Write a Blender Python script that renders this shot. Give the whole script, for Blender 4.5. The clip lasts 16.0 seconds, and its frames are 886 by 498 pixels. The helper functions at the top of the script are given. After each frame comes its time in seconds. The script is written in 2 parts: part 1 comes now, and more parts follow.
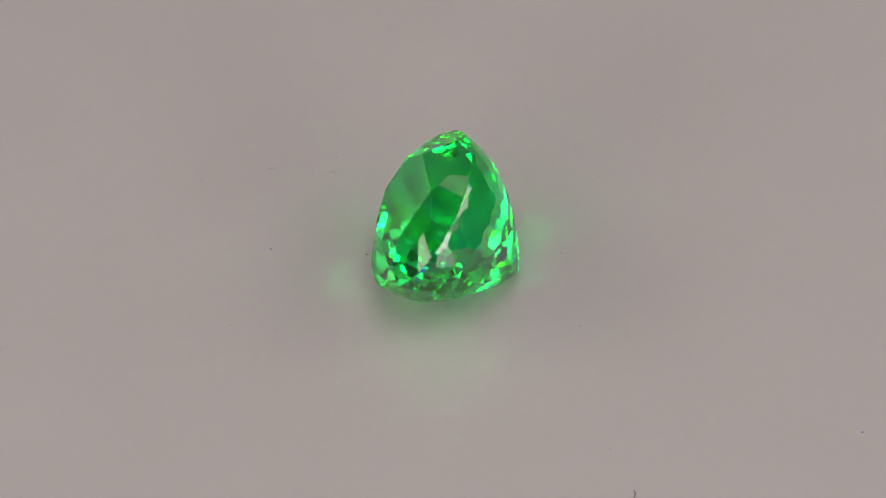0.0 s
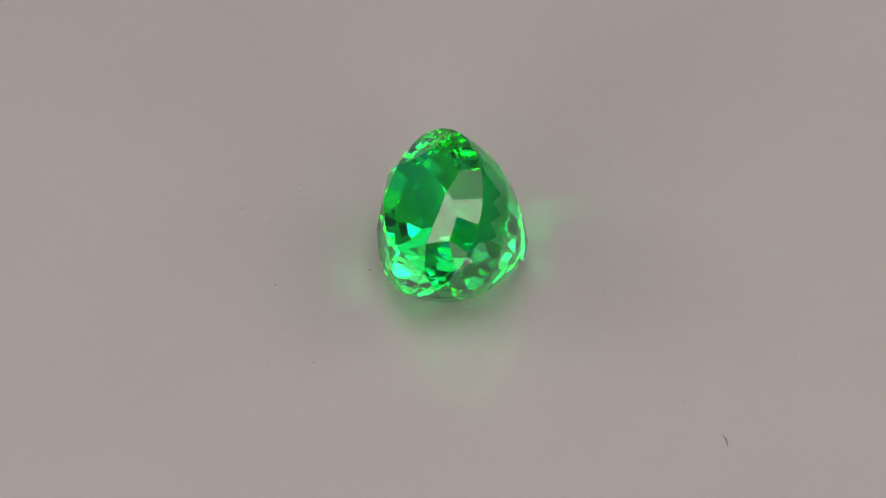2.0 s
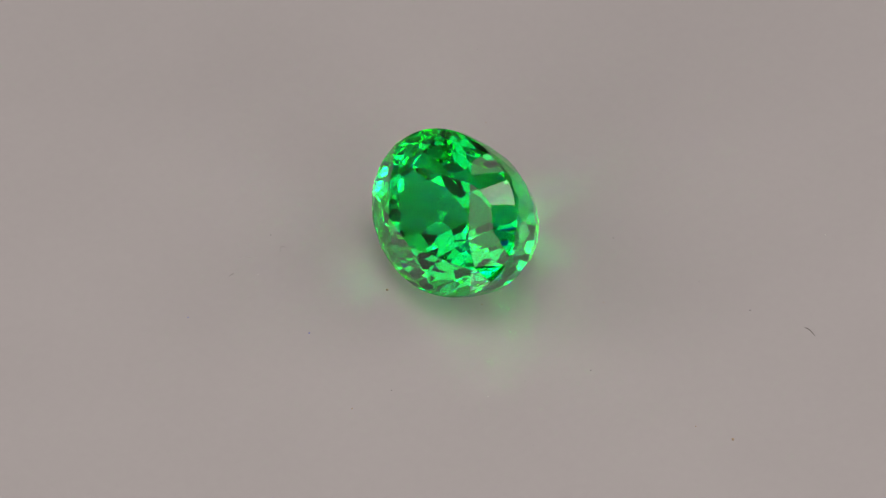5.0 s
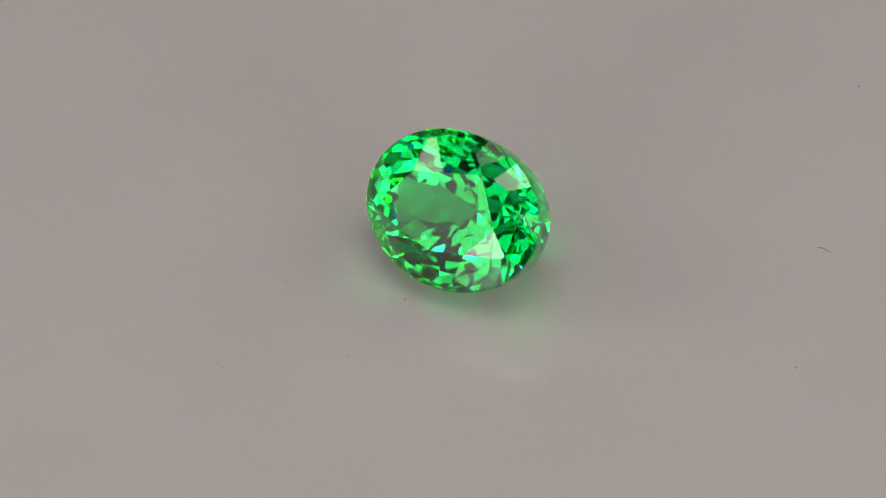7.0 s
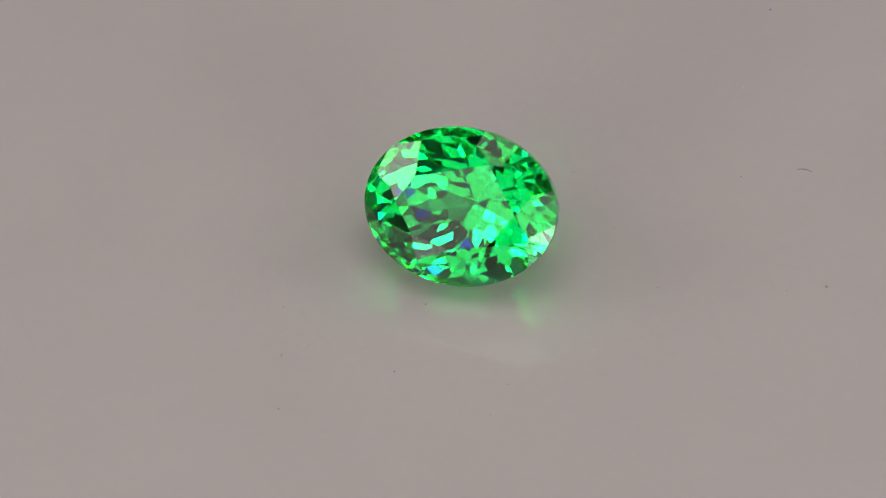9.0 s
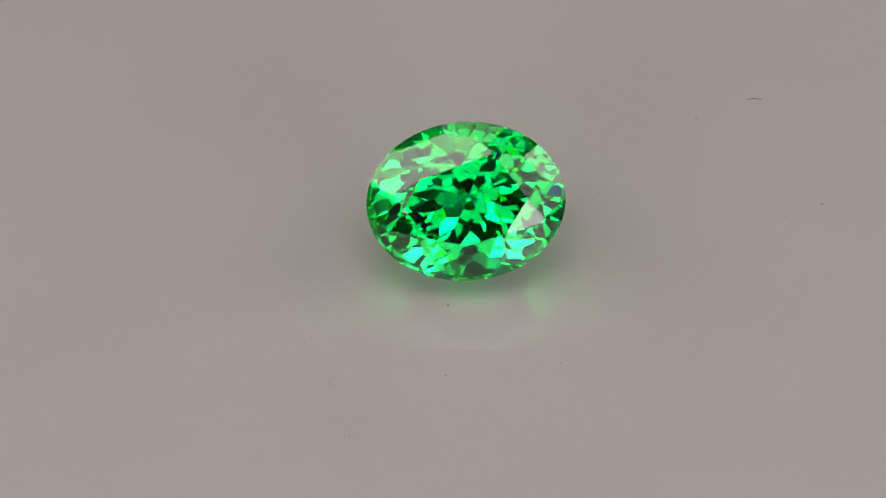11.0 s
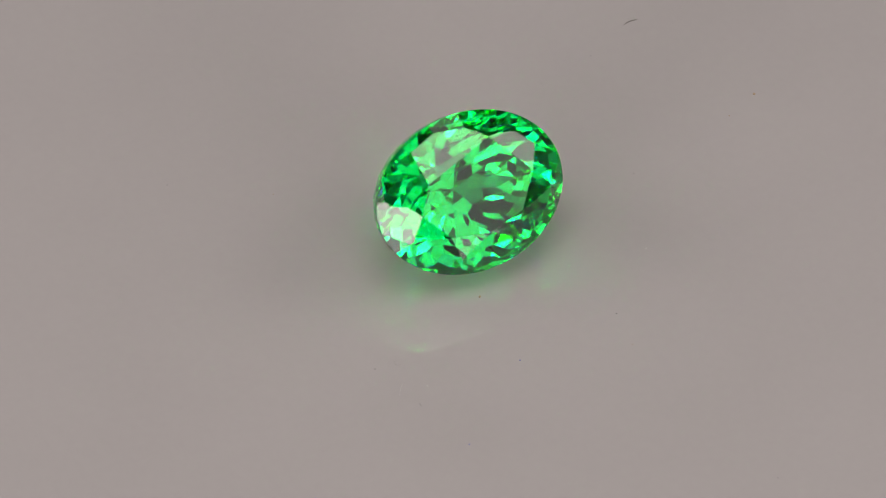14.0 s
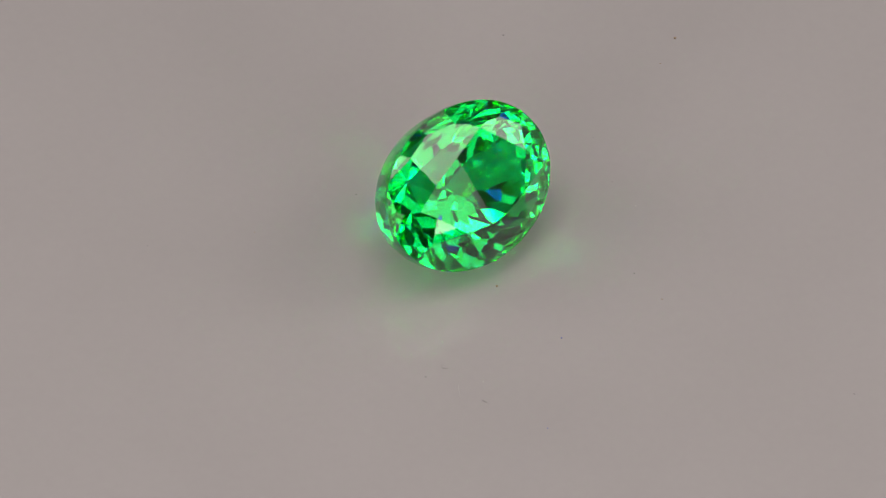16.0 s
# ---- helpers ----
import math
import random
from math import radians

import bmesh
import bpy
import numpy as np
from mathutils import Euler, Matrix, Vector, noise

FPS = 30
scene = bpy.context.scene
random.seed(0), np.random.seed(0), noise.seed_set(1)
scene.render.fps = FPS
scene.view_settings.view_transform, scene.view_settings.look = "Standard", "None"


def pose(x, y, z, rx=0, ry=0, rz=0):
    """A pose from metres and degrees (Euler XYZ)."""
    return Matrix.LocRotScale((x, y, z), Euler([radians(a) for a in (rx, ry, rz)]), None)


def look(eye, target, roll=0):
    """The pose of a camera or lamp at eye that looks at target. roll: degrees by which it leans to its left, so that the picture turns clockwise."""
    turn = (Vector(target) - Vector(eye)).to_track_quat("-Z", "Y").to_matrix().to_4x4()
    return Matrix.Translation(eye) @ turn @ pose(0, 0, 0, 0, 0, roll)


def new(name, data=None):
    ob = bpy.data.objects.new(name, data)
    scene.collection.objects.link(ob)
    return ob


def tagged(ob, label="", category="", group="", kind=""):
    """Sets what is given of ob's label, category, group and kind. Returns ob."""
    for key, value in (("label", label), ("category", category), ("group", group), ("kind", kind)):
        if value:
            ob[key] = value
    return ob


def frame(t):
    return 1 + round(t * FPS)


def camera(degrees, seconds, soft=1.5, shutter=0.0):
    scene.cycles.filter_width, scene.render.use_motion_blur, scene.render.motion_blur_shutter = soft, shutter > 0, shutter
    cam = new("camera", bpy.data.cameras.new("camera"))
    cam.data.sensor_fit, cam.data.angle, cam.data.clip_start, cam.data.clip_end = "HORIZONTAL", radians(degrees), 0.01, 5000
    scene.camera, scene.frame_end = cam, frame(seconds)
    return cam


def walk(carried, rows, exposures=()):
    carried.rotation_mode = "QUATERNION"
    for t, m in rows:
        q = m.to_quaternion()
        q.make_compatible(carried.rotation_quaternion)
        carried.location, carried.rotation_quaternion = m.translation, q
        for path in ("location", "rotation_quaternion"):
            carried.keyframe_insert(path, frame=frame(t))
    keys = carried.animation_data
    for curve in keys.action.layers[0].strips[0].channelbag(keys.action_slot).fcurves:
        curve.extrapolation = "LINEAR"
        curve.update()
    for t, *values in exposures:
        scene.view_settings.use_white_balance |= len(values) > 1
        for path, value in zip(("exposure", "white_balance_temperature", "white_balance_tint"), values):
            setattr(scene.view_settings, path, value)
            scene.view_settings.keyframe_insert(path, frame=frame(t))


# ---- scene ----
MM = 0.001
SECONDS = 16.0
SPIN = 8.575  # degrees a second, counter-clockwise seen from above

# the camera stands still, 0.37 m from the stone, and looks down at 45 degrees
cam = camera(6.902, SECONDS, 1.1)
CAMERA_POSE = pose(0.0, -0.25923, 0.26288, 44.611, 1.252, -1.293)
walk(cam, [(0.0, CAMERA_POSE), (SECONDS, CAMERA_POSE)], [(0.0, 1.57), (4.0, 1.56), (8.0, 1.51), (16.0, 1.49)])

# ---- light: softboxes and panels on both sides of the stone, off camera ----
world = bpy.data.worlds.new("studio")
scene.world = world
world.use_nodes = True
world.node_tree.nodes["Background"].inputs[0].default_value = (0.9, 0.93, 1.0, 1)
world.node_tree.nodes["Background"].inputs[1].default_value = 0.02


def softbox(name, eye, target, width, height, watts, colour=(1.0, 0.93, 0.89)):
    data = bpy.data.lights.new(name, "AREA")
    data.shape, data.size, data.size_y = "RECTANGLE", width, height
    data.energy, data.color = watts, colour
    lamp = new(name, data)
    lamp.matrix_world = look(eye, target)
    return lamp


def beside(azimuth, height, distance):
    """A place round the stone: degrees from the camera's side, positive to its right, and degrees up."""
    a, h = radians(azimuth), radians(height)
    return (distance * math.sin(a) * math.cos(h), -distance * math.cos(a) * math.cos(h), distance * math.sin(h))


HEART = (0, 0, 0.004)
WARM = (1.0, 0.889, 0.863)
for side in (-1, 1):
    softbox("softbox", beside(side * 37, 13, 0.32), HEART, 0.15, 0.10, 0.088, WARM)
    softbox("softbox_halo", beside(side * 40, 31, 0.33), HEART, 0.32, 0.24, 0.080, WARM)
    softbox("side_panel", beside(side * 95, 34, 0.46), HEART, 0.27, 0.22, 0.195, WARM)
# Added, unseen: a fill above and a weak back one for glints on disc.
softbox("overhead_fill", beside(0, 82, 0.50), HEART, 0.38, 0.32, 0.40, WARM)
softbox("back_glint_fill", beside(180, 64, 0.55), HEART, 0.32, 0.20, 0.06, WARM)

# light runs long ways inside the cut stone
scene.cycles.max_bounces = scene.cycles.transmission_bounces = scene.cycles.glossy_bounces = 20
scene.cycles.caustics_reflective = scene.cycles.caustics_refractive = True
scene.cycles.blur_glossy = 0.0
scene.cycles.sample_clamp_indirect = 0.0


# ---- materials ----
def material(name):
    mat = bpy.data.materials.new(name)
    mat.use_nodes = True
    tree = mat.node_tree
    return mat, tree, tree.nodes["Principled BSDF"]


def node(tree, kind, **values):
    made = tree.nodes.new(kind)
    for key, value in values.items():
        made.inputs[key].default_value = value
    return made


def mottled(name, dark, light, scale, rough, bump=0.0, fine=8.0, metal=0.0, specular=0.5):
    """A surface that varies at two scales."""
    mat, tree, bsdf = material(name)
    place = tree.nodes.new("ShaderNodeTexCoord")
    coarse = node(tree, "ShaderNodeTexNoise", Scale=scale, Detail=4.0)
    grain = node(tree, "ShaderNodeTexNoise", Scale=scale * fine, Detail=3.0)
    blend = tree.nodes.new("ShaderNodeMix")
    blend.data_type = "FLOAT"
    blend.inputs[0].default_value = 0.4
    ramp = tree.nodes.new("ShaderNodeValToRGB")
    ramp.color_ramp.elements[0].position, ramp.color_ramp.elements[1].position = 0.3, 0.7
    ramp.color_ramp.elements[0].color = (*dark, 1)
    ramp.color_ramp.elements[1].color = (*light, 1)
    for tex in (coarse, grain):
        tree.links.new(place.outputs["Object"], tex.inputs["Vector"])
    tree.links.new(coarse.outputs["Fac"], blend.inputs[2])
    tree.links.new(grain.outputs["Fac"], blend.inputs[3])
    tree.links.new(blend.outputs[0], ramp.inputs[0])
    tree.links.new(ramp.outputs[0], bsdf.inputs["Base Color"])
    bsdf.inputs["Roughness"].default_value = rough
    bsdf.inputs["Metallic"].default_value = metal
    bsdf.inputs["Specular IOR Level"].default_value = specular
    if bump:
        relief = node(tree, "ShaderNodeBump", Strength=bump, Distance=0.00002)
        tree.links.new(grain.outputs["Fac"], relief.inputs["Height"])
        tree.links.new(relief.outputs[0], bsdf.inputs["Normal"])
    return mat


ACRYLIC = mottled("grey_acrylic", (0.350, 0.343, 0.338), (0.366, 0.359, 0.354), 140, 0.04, 0.0, 14)
WALL = mottled("grey_paint", (0.30, 0.30, 0.30), (0.35, 0.35, 0.345), 6, 0.8, 0.0, 20)
DARK = mottled("dark_cloth", (0.018, 0.018, 0.019), (0.028, 0.028, 0.030), 30, 0.9, 0.0, 20)
TABLE = mottled("white_laminate", (0.66, 0.65, 0.64), (0.72, 0.71, 0.70), 20, 0.5, 0.0, 12)
PLASTIC = mottled("black_plastic", (0.03, 0.03, 0.03), (0.05, 0.05, 0.05), 60, 0.45, 0.05, 10)
FIBRE = mottled("dark_fibre", (0.099, 0.090, 0.084), (0.166, 0.151, 0.136), 3000, 0.6)
LINT = mottled("pale_lint", (0.371, 0.366, 0.356), (0.446, 0.440, 0.430), 3000, 0.7)
GREY_LINT = mottled("grey_lint", (0.184, 0.184, 0.173), (0.306, 0.306, 0.286), 3000, 0.7)
BLUE = mottled("blue_dust", (0.135, 0.142, 0.339), (0.197, 0.209, 0.431), 4000, 0.7)
BROWN = mottled("brown_dust", (0.256, 0.196, 0.129), (0.355, 0.276, 0.186), 4000, 0.8)
ORANGE = mottled("orange_dust", (0.227, 0.141, 0.070), (0.302, 0.211, 0.121), 4000, 0.8)
BLACK = mottled("dark_dust", (0.061, 0.061, 0.068), (0.113, 0.105, 0.113), 4000, 0.8)
GREY = mottled("grey_dust", (0.227, 0.219, 0.227), (0.317, 0.302, 0.311), 4000, 0.8)


def gem_material():
    """Clear green garnet: strongly refracting, with fire, and deeper in colour the more often light is thrown back inside it."""
    mat, tree, polish = material("green_garnet")
    tree.nodes.remove(polish)
    link = tree.links.new
    place = tree.nodes.new("ShaderNodeTexCoord")
    silk = node(tree, "ShaderNodeTexNoise", Scale=350.0, Detail=2.0)
    body = tree.nodes.new("ShaderNodeValToRGB")
    body.color_ramp.elements[0].color = (*GEM_BODY, 1)
    body.color_ramp.elements[1].color = (*[min(1.0, 1.06 * c) for c in GEM_BODY], 1)
    link(place.outputs["Object"], silk.inputs["Vector"])
    link(silk.outputs["Fac"], body.inputs[0])
    split = tree.nodes.new("ShaderNodeSeparateColor")
    link(body.outputs[0], split.inputs[0])
    # each primary colour bends by its own index: dispersion
    bent = None
    for k, index in enumerate((GEM_INDEX - GEM_FIRE, GEM_INDEX, GEM_INDEX + GEM_FIRE)):
        alone = tree.nodes.new("ShaderNodeCombineColor")
        for slot in range(3):
            alone.inputs[slot].default_value = 0.0
        link(split.outputs[k], alone.inputs[k])
        ray = node(tree, "ShaderNodeBsdfRefraction", Roughness=0.0, IOR=index)
        link(alone.outputs[0], ray.inputs["Color"])
        if bent is None:
            bent = ray
        else:
            both = tree.nodes.new("ShaderNodeAddShader")
            link(bent.outputs[0], both.inputs[0])
            link(ray.outputs[0], both.inputs[1])
            bent = both
    mirror = node(tree, "ShaderNodeFresnel", IOR=GEM_INDEX)
    tint = tree.nodes.new("ShaderNodeValToRGB")
    tint.color_ramp.elements[0].position, tint.color_ramp.elements[1].position = 0.75, 0.97
    tint.color_ramp.elements[0].color = (1, 1, 1, 1)
    tint.color_ramp.elements[1].color = (*GEM_DEPTH, 1)
    link(mirror.outputs[0], tint.inputs[0])
    gloss = node(tree, "ShaderNodeBsdfGlossy", Roughness=0.0)
    link(tint.outputs[0], gloss.inputs["Color"])
    cut = tree.nodes.new("ShaderNodeMixShader")
    link(mirror.outputs[0], cut.inputs[0])
    link(bent.outputs[0], cut.inputs[1])
    link(gloss.outputs[0], cut.inputs[2])
    link(cut.outputs[0], tree.nodes["Material Output"].inputs["Surface"])
    return mat


GEM_INDEX, GEM_FIRE = 1.78, 0.009
GEM_BODY = (0.10, 0.98, 0.475)  # what each passage through the surface leaves
GEM_DEPTH = (0.56, 0.98, 0.82)  # what each reflection inside leaves
GARNET = gem_material()


# ---- mesh helpers ----
def mesh_of(name, bm, mat, smooth=False):
    data = bpy.data.meshes.new(name)
    bm.to_mesh(data)
    bm.free()
    data.materials.append(mat)
    if smooth:
        data.shade_smooth()
    return data


def part(name, bm, mat, parent=None, label="", smooth=False):
    ob = new(name, mesh_of(name, bm, mat, smooth))
    if parent:
        ob.parent = parent
    if label:
        ob["label"] = label
    return ob


def turned(profile, segments=96):
    """A solid turned about the z axis, from rows of radius and height."""
    bm = bmesh.new()
    rings = []
    for r, z in profile:
        if r == 0:
            rings.append([bm.verts.new((0, 0, z))])
        else:
            rings.append([bm.verts.new((r * math.cos(2 * math.pi * k / segments), r * math.sin(2 * math.pi * k / segments), z))
                          for k in range(segments)])
    for low, high in zip(rings, rings[1:]):
        for k in range(segments):
            n = (k + 1) % segments
            ring = ([low[0]] if len(low) == 1 else [low[k], low[n]]) + ([high[0]] if len(high) == 1 else [high[n], high[k]])
            bm.faces.new(ring)
    bmesh.ops.recalc_face_normals(bm, faces=bm.faces)
    return bm


def block(x0, x1, y0, y1, z0, z1, bevel=0.0):
    bm = bmesh.new()
    bmesh.ops.create_cube(bm, size=1.0, matrix=Matrix.Translation(((x0 + x1) / 2, (y0 + y1) / 2, (z0 + z1) / 2))
                          @ Matrix.Diagonal((x1 - x0, y1 - y0, z1 - z0, 1)))
    if bevel:
        bmesh.ops.bevel(bm, geom=bm.edges[:], offset=bevel, segments=2, affect="EDGES", profile=0.5)
    return bm


# ---- the place: a small photo corner, closed round the table ----
def build_place():
    # Unseen, assumed room; its dark south wall gives the stone dark reflections.
    for name, box, mat, label in (
            ("wall_north", (-0.75, 0.75, 0.65, 0.70, -0.80, 0.95), WALL, "plain grey painted wall behind the table"),
            ("wall_south", (-0.75, 0.75, -0.95, -0.90, -0.80, 0.95), DARK, "unseen dark cloth wall added behind the camera for dark reflections"),
            ("wall_west", (-0.80, -0.75, -0.95, 0.70, -0.80, 0.95), WALL, "plain grey painted side wall"),
            ("wall_east", (0.75, 0.80, -0.95, 0.70, -0.80, 0.95), WALL, "plain grey painted side wall"),
            ("ceiling", (-0.80, 0.80, -0.95, 0.70, 0.95, 1.00), WALL, "plain grey painted ceiling"),
            ("floor", (-0.80, 0.80, -0.95, 0.70, -0.85, -0.80), DARK, "dark floor of the unlit room")):
        tagged(part(name, block(*box), mat), label, name.split("_")[0], kind="structure")
    table = new("table")
    table.location = (0, 0, -0.80)
    part("tabletop", block(-0.5, 0.5, -0.35, 0.45, 0.74, 0.77, 0.004), TABLE, table)
    leg = None
    for x in (-0.46, 0.46):
        for y in (-0.31, 0.41):
            if leg is None:
                leg = part("leg", block(-0.02, 0.02, -0.02, 0.02, 0.0, 0.74, 0.003), TABLE, table)
            else:
                other = new("leg", leg.data)
                other.parent = table
                leg = other
            leg.location = (x, y, 0)
    tagged(table, "white laminate table under the photo turntable", "table")


def build_turntable():
    thing = new("turntable")
    thing.location = (0, 0, -0.03)
    part("base", turned([(0, 0), (0.068, 0), (0.070, 0.002), (0.070, 0.018), (0.068, 0.020), (0, 0.020)]), PLASTIC, thing, "low black plastic base")
    part("spindle", turned([(0, 0.020), (0.012, 0.020), (0.012, 0.024), (0, 0.024)], 32), PLASTIC, thing)
    platter = part("platter", turned([(0, 0.024), (0.104, 0.024), (0.105, 0.025), (0.105, 0.029), (0.104, 0.030), (0, 0.030)], 160), ACRYLIC, thing,
                   "pale grey glossy acrylic disc")
    tagged(thing, "pale grey acrylic display turntable, turning slowly on the table", "turntable")
    return platter


# ---- the gemstone: cut plane by plane, as a stone is cut ----
HALF_LENGTH, HALF_WIDTH = 4.97, 3.965  # mm
GEM_TURN = (5.45, 50.40, -98.11)  # spin in its own plane, tilt, heading
GEM_PLACE = (-0.807, -1.274)  # mm on the platter


TABLE_CORNERS = ((0, 0.63), (62, 0.68), (142, 0.55), (180, 0.61), (224, 0.57), (268, 0.53), (312, 0.57))  # degrees, share of the girdle


def gem_mesh():
    """Oval brilliant crown over a deep, rounded pavilion of staggered facet rows."""
    bm = bmesh.new()
    bmesh.ops.create_cube(bm, size=20.0)

    def cut(co, no):
        got = bmesh.ops.bisect_plane(bm, geom=bm.verts[:] + bm.edges[:] + bm.faces[:], dist=1e-6, plane_co=co, plane_no=no, clear_outer=True)
        edges = [e for e in got["geom_cut"] if isinstance(e, bmesh.types.BMEdge)]
        if edges:
            bmesh.ops.contextual_create(bm, geom=edges)

    def tier(count, shift, r1, z1, r2, z2):
        slope = (r2 - r1) / (z2 - z1)
        for k in range(count):
            a = 2 * math.pi * (k + shift) / count
            co = Vector((r1 * math.cos(a), r1 * math.sin(a), z1))
            cut(co, Vector((math.cos(a), math.sin(a), -slope)))

    girdle = 0.12
    tier(64, 0.5, 1.0, -1, 1.0, 1)
    cut(Vector((0, 0, 1.315)), Vector((0, 0, 1)))
    cut(Vector((0, 0, -6.05)), Vector((0, 0, -1)))
    # crown: an uneven table of seven corners, a kite below each corner and a star below each side
    top = 1.315
    corners = [(r * math.cos(radians(az)), r * math.sin(radians(az))) for az, r in TABLE_CORNERS]
    for (az, r) in TABLE_CORNERS:
        a, drop = radians(az), (1.004 - r) / (top - girdle)
        cut(Vector((r * math.cos(a), r * math.sin(a), top)), Vector((math.cos(a), math.sin(a), drop)))
    for p, q in zip(corners, corners[1:] + corners[:1]):
        side = Vector((q[1] - p[1], p[0] - q[0])).normalized()
        cut(Vector((*p, top)), Vector((side.x, side.y, 0.56)))
    tier(18, 0.5, 0.998, girdle, 0.822, 0.80)
    # pavilion
    tier(24, 0.5, 0.999, -girdle, 0.970, -0.957)
    tier(24, 0.0, 0.972, -0.90, 0.914, -1.86)
    tier(24, 0.5, 0.920, -1.78, 0.756, -3.03)
    tier(16, 0.0, 0.762, -2.98, 0.490, -4.33)
    tier(16, 0.5, 0.497, -4.30, 0.310, -5.13)
    tier(8, 0.0, 0.318, -5.10, 0.022, -6.07)
    for v in bm.verts:
        v.co = Vector((v.co.x * HALF_LENGTH, v.co.y * HALF_WIDTH, v.co.z)) * MM
    bmesh.ops.remove_doubles(bm, verts=bm.verts[:], dist=1e-6)
    bmesh.ops.recalc_face_normals(bm, faces=bm.faces)
    return bm


def build_gem():
    """The stone's facets, taken from one closed solid so that they meet edge to edge."""
    whole = gem_mesh()
    whole.normal_update()
    turn = pose(0, 0, 0, 0, 0, GEM_TURN[2]) @ pose(0, 0, 0, GEM_TURN[1]) @ pose(0, 0, 0, 0, 0, GEM_TURN[0])
    low = min((turn @ v.co).z for v in whole.verts)
    stone = new("gemstone")
    rim = {v for f in whole.faces if f.normal.z > 0.999 for v in f.verts}
    groups = {}
    for f in whole.faces:
        shared = sum(v in rim for v in f.verts)
        if abs(f.normal.z) < 0.02:
            groups.setdefault("girdle", []).append([f])
        elif f.normal.z > 0.999:
            groups.setdefault("table_facet", []).append([f])
        elif f.normal.z > 0:
            groups.setdefault(("upper_girdle_facet", "kite_facet", "star_facet")[min(shared, 2)], []).append([f])
        else:
            groups.setdefault("pavilion_facet", []).append([f])
    groups["girdle"] = [[f for one in groups["girdle"] for f in one]]
    for name, sets in groups.items():
        for faces in sets:
            bm = bmesh.new()
            made = {}
            for f in faces:
                bm.faces.new([made.setdefault(v, bm.verts.new(v.co)) if v not in made else made[v] for v in f.verts])
            part(name, bm, GARNET, stone, {"table_facet": "flat polished top facet", "girdle": "narrow faceted rim"}.get(name, ""))
    whole.free()
    tagged(stone, "bright green oval faceted gemstone lying tilted on the disc", "gemstone")
    return stone, Matrix.Translation((GEM_PLACE[0] * MM, GEM_PLACE[1] * MM, -low)) @ turn


# ---- dust and fibres on the disc ----
def fibre(name, points, radius, mat):
    """A thin round thread through a few points, in mm."""
    pts = [Vector(p) for p in points]
    fine = []
    for i in range(len(pts) - 1):
        p0, p1, p2, p3 = pts[max(i - 1, 0)], pts[i], pts[i + 1], pts[min(i + 2, len(pts) - 1)]
        for k in range(6):
            t = k / 6
            fine.append(0.5 * ((2 * p1) + (p2 - p0) * t + (2 * p0 - 5 * p1 + 4 * p2 - p3) * t * t + (3 * p1 - p0 - 3 * p2 + p3) * t ** 3))
    fine.append(pts[-1])
    bm = bmesh.new()
    rings = []
    for i, p in enumerate(fine):
        way = (fine[min(i + 1, len(fine) - 1)] - fine[max(i - 1, 0)]).normalized()
        side = way.cross(Vector((0, 0, 1))).normalized()
        up = side.cross(way)
        r = radius * (0.45 + 0.55 * math.sin(math.pi * min(1, max(0, i / (len(fine) - 1))) ** 0.8))
        rings.append([bm.verts.new((p + side * r * math.cos(a) + up * r * math.sin(a)) * MM) for a in [2 * math.pi * k / 6 for k in range(6)]])
    for low, high in zip(rings, rings[1:]):
        for k in range(6):
            bm.faces.new((low[k], low[(k + 1) % 6], high[(k + 1) % 6], high[k]))
    bm.faces.new(rings[0][::-1])
    bm.faces.new(rings[-1])
    return part(name, bm, mat, smooth=True)


def speck(name, size, mat, seed, flat=0.55):
    """An uneven grain of dust, size in mm across."""
    rng = random.Random(seed)
    bm = bmesh.new()
    bmesh.ops.create_icosphere(bm, subdivisions=2, radius=size * 0.31 * MM)
    stretch = (rng.uniform(0.8, 1.25), rng.uniform(0.7, 1.1), flat)
    for v in bm.verts:
        n = noise.noise(v.co / (size * MM) * 2.2 + Vector((seed * 3.1, seed * 1.7, 0)))
        v.co = Vector((v.co.x * stretch[0], v.co.y * stretch[1], v.co.z * stretch[2])) * (1 + 0.55 * n)
    return part(name, bm, mat)


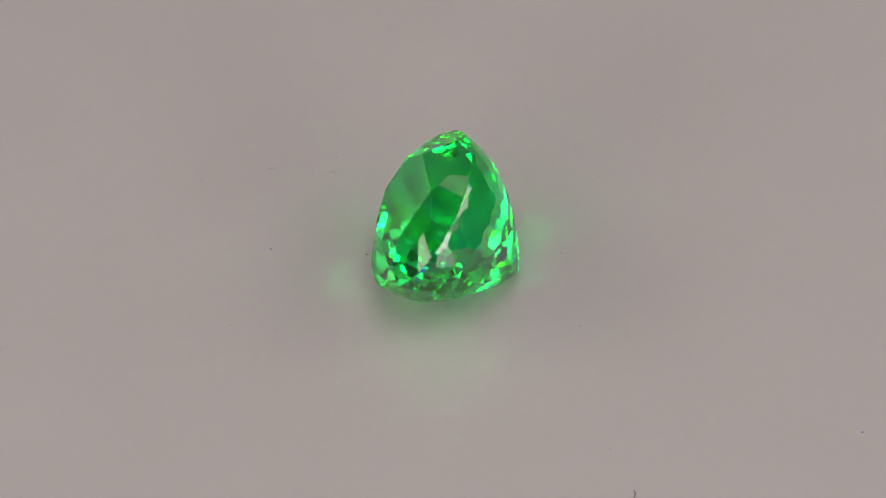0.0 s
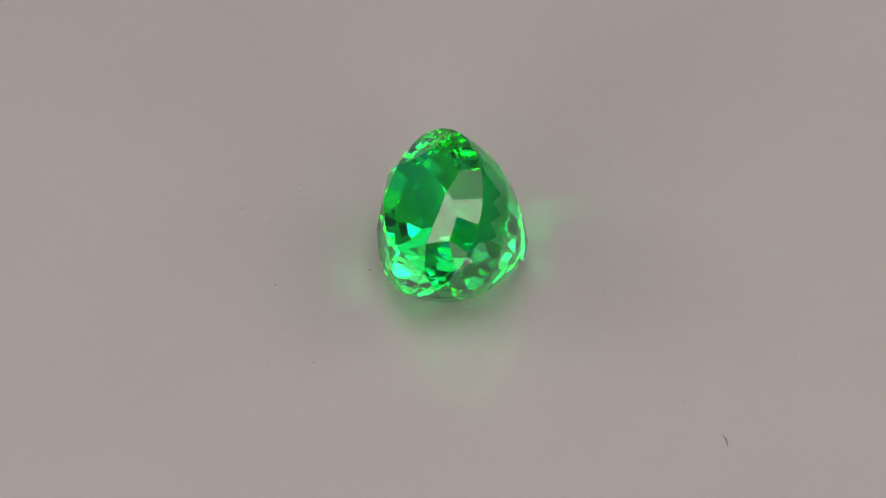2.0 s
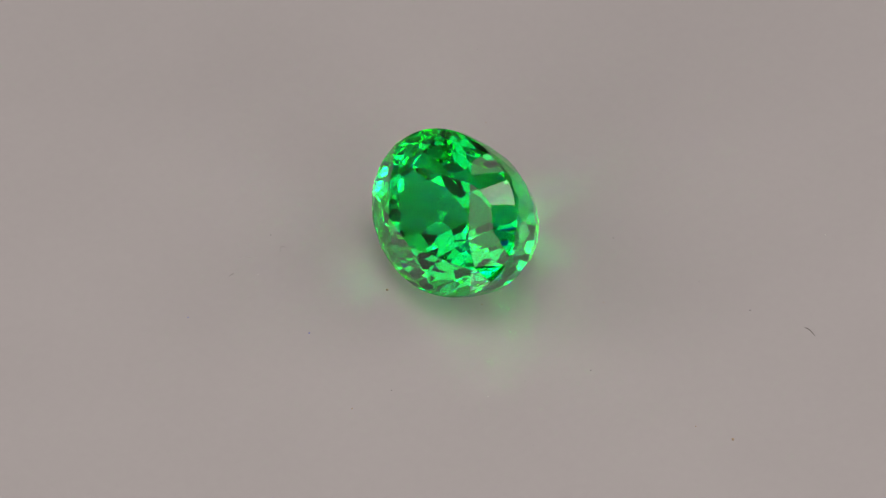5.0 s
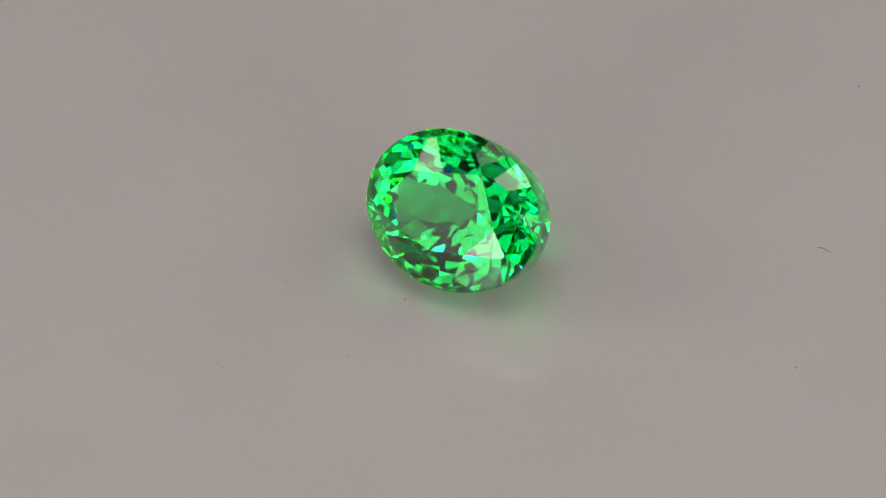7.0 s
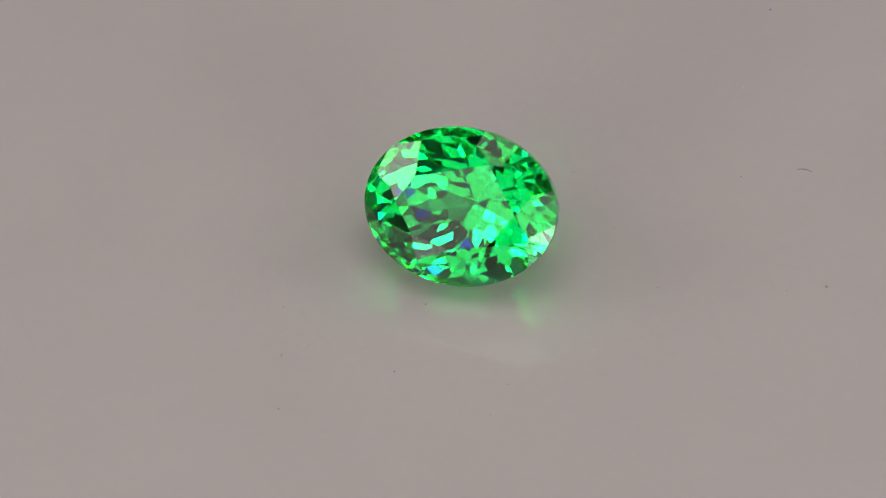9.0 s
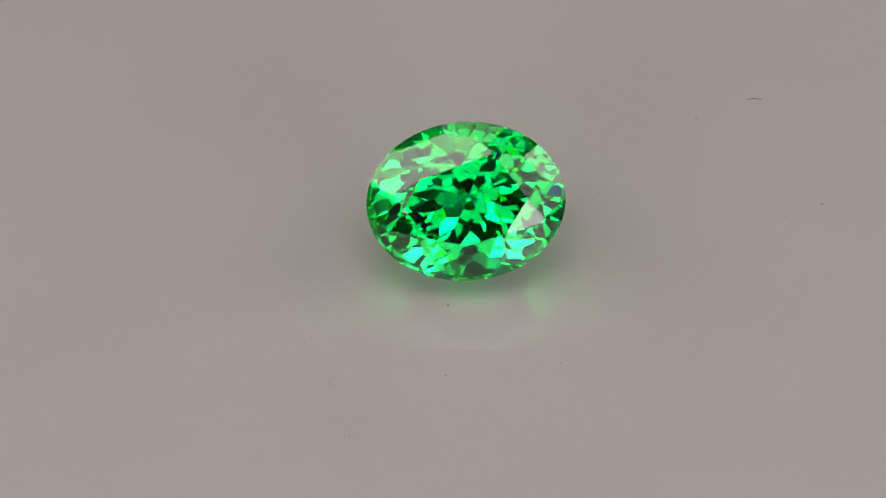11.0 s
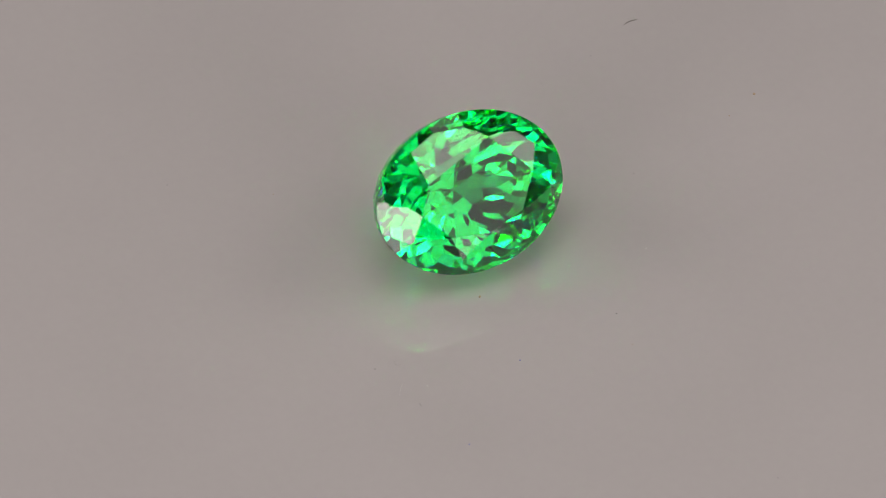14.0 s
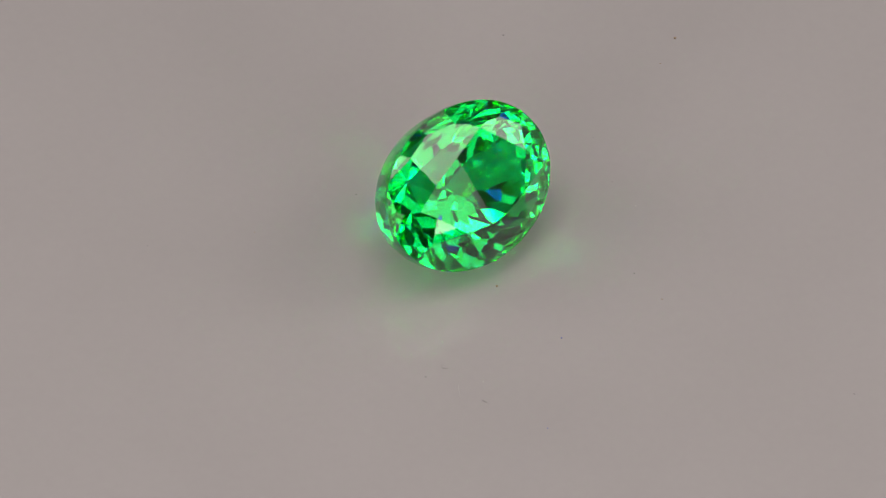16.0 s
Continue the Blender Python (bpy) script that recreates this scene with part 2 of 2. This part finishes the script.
SPECKS = (  # x, y, mm across, material, label
    (-8.55, 0.60, 0.15, BLUE, "tiny blue grain of dust on the pale grey disc"),
    (-12.05, 5.70, 0.14, BLUE, "tiny blue grain of dust on the pale grey disc"),
    (20.35, -13.30, 0.17, BLUE, "tiny blue grain of dust on the pale grey disc"),
    (1.05, -19.45, 0.27, BROWN, "small brown crumb of dust on the pale grey disc"),
    (-3.74, 0.00, 0.25, BROWN, "small brown crumb of dust on the pale grey disc"),
    (-5.18, 6.98, 0.10, BLACK, "tiny dark grain of dust on the pale grey disc"),
    (-8.38, -5.14, 0.09, BLACK, "tiny dark grain of dust on the pale grey disc"),
    (-10.62, -4.66, 0.13, ORANGE, "tiny orange grain of dust on the pale grey disc"),
    (3.25, -8.30, 0.10, BROWN, "tiny brown grain of dust on the pale grey disc"),
    (0.41, -17.52, 0.12, ORANGE, "tiny orange grain of dust on the pale grey disc"),
    (-0.50, -11.17, 0.12, GREY, "tiny grey grain of dust on the pale grey disc"),
    (-3.30, -9.37, 0.10, GREY, "tiny grey grain of dust on the pale grey disc"),
    (-5.34, -8.82, 0.12, LINT, "tiny white grain of dust on the pale grey disc"),
    (-6.09, -12.75, 0.09, GREY, "tiny grey grain of dust on the pale grey disc"),
    (7.98, -13.90, 0.16, GREY, "small grey grain of dust on the pale grey disc"),
    (7.63, -10.68, 0.10, GREY, "tiny grey grain of dust on the pale grey disc"),
    (-8.38, 6.35, 0.10, GREY, "tiny grey grain of dust on the pale grey disc"),
    (11.57, 9.22, 0.12, GREY, "tiny grey grain of dust on the pale grey disc"),
    (8.10, 5.03, 0.10, BROWN, "tiny brown grain of dust on the pale grey disc"),
    (6.00, -0.28, 0.10, BLACK, "tiny dark grain of dust on the pale grey disc"),
    (6.79, -5.48, 0.08, BLACK, "tiny dark grain of dust on the pale grey disc"),
    (-1.12, -4.09, 0.14, BROWN, "small brown crumb of dust beside the stone"),
    (-22.04, -5.82, 0.13, GREY, "tiny grey grain of dust on the pale grey disc"),
    (14.42, -12.90, 0.12, LINT, "small white grain of dust on the pale grey disc"),
    (-7.56, 5.39, 0.10, LINT, "small white grain of dust on the pale grey disc"),
)
FIBRES = (  # x, y, thickness, material, points from there, label
    (9.00, -17.00, 0.038, FIBRE, ((0.02, 0.38, 0.03), (0.08, 0.12, 0.05), (0.04, -0.14, 0.05), (-0.02, -0.38, 0.03)), "short dark curved hair lying on the pale grey disc"),
    (-5.44, 5.84, 0.016, GREY_LINT, ((-0.2, -0.1, 0.03), (-0.05, 0.12, 0.05), (0.15, 0.1, 0.06), (0.18, -0.12, 0.03)), "small grey curl of lint on the pale grey disc"),
    (-7.05, 6.60, 0.018, LINT, ((-0.32, 0.28, 0.03), (-0.05, 0.06, 0.06), (0.1, -0.06, 0.05), (0.3, -0.3, 0.03)), "short white thread of lint on the pale grey disc"),
    (0.10, -3.88, 0.035, LINT, ((-0.15, 0.18, 0.04), (-0.18, -0.08, 0.06), (-0.02, -0.24, 0.06), (0.14, -0.2, 0.04)), "short white curl of lint beside the stone"),
    (-8.53, 6.31, 0.02, GREY_LINT, ((-0.12, 0, 0.02), (0.02, 0.05, 0.04), (0.14, -0.02, 0.02)), "tiny grey shred of lint on the pale grey disc"),
)


def build_dust():
    made = []
    for i, (x, y, size, mat, label) in enumerate(SPECKS):
        grain = speck("dust_grain", size, mat, i)
        low = min(v.co.z for v in grain.data.vertices)
        tagged(grain, label, "dust", "dust grains on the disc")
        made.append((grain, pose(x * MM, y * MM, -low)))
    for x, y, thick, mat, points, label in FIBRES:
        thread = fibre("fibre", points, thick / 2, mat)
        low = min(v.co.z for v in thread.data.vertices)
        tagged(thread, label, "fibre", "fibres on the disc")
        made.append((thread, pose(x * MM, y * MM, -low)))
    return made


build_place()
platter = build_turntable()
gem, gem_pose = build_gem()
dust = build_dust()


def motions():
    """The disc turns evenly and carries all that lies on it."""
    times = [0.5 * k for k in range(int(SECONDS * 2) + 1)]
    walk(platter, [(t, pose(0, 0, 0, 0, 0, SPIN * t)) for t in times])
    for ob, start in [(gem, gem_pose)] + dust:
        walk(ob, [(t, pose(0, 0, 0, 0, 0, SPIN * t) @ start) for t in times])


motions()
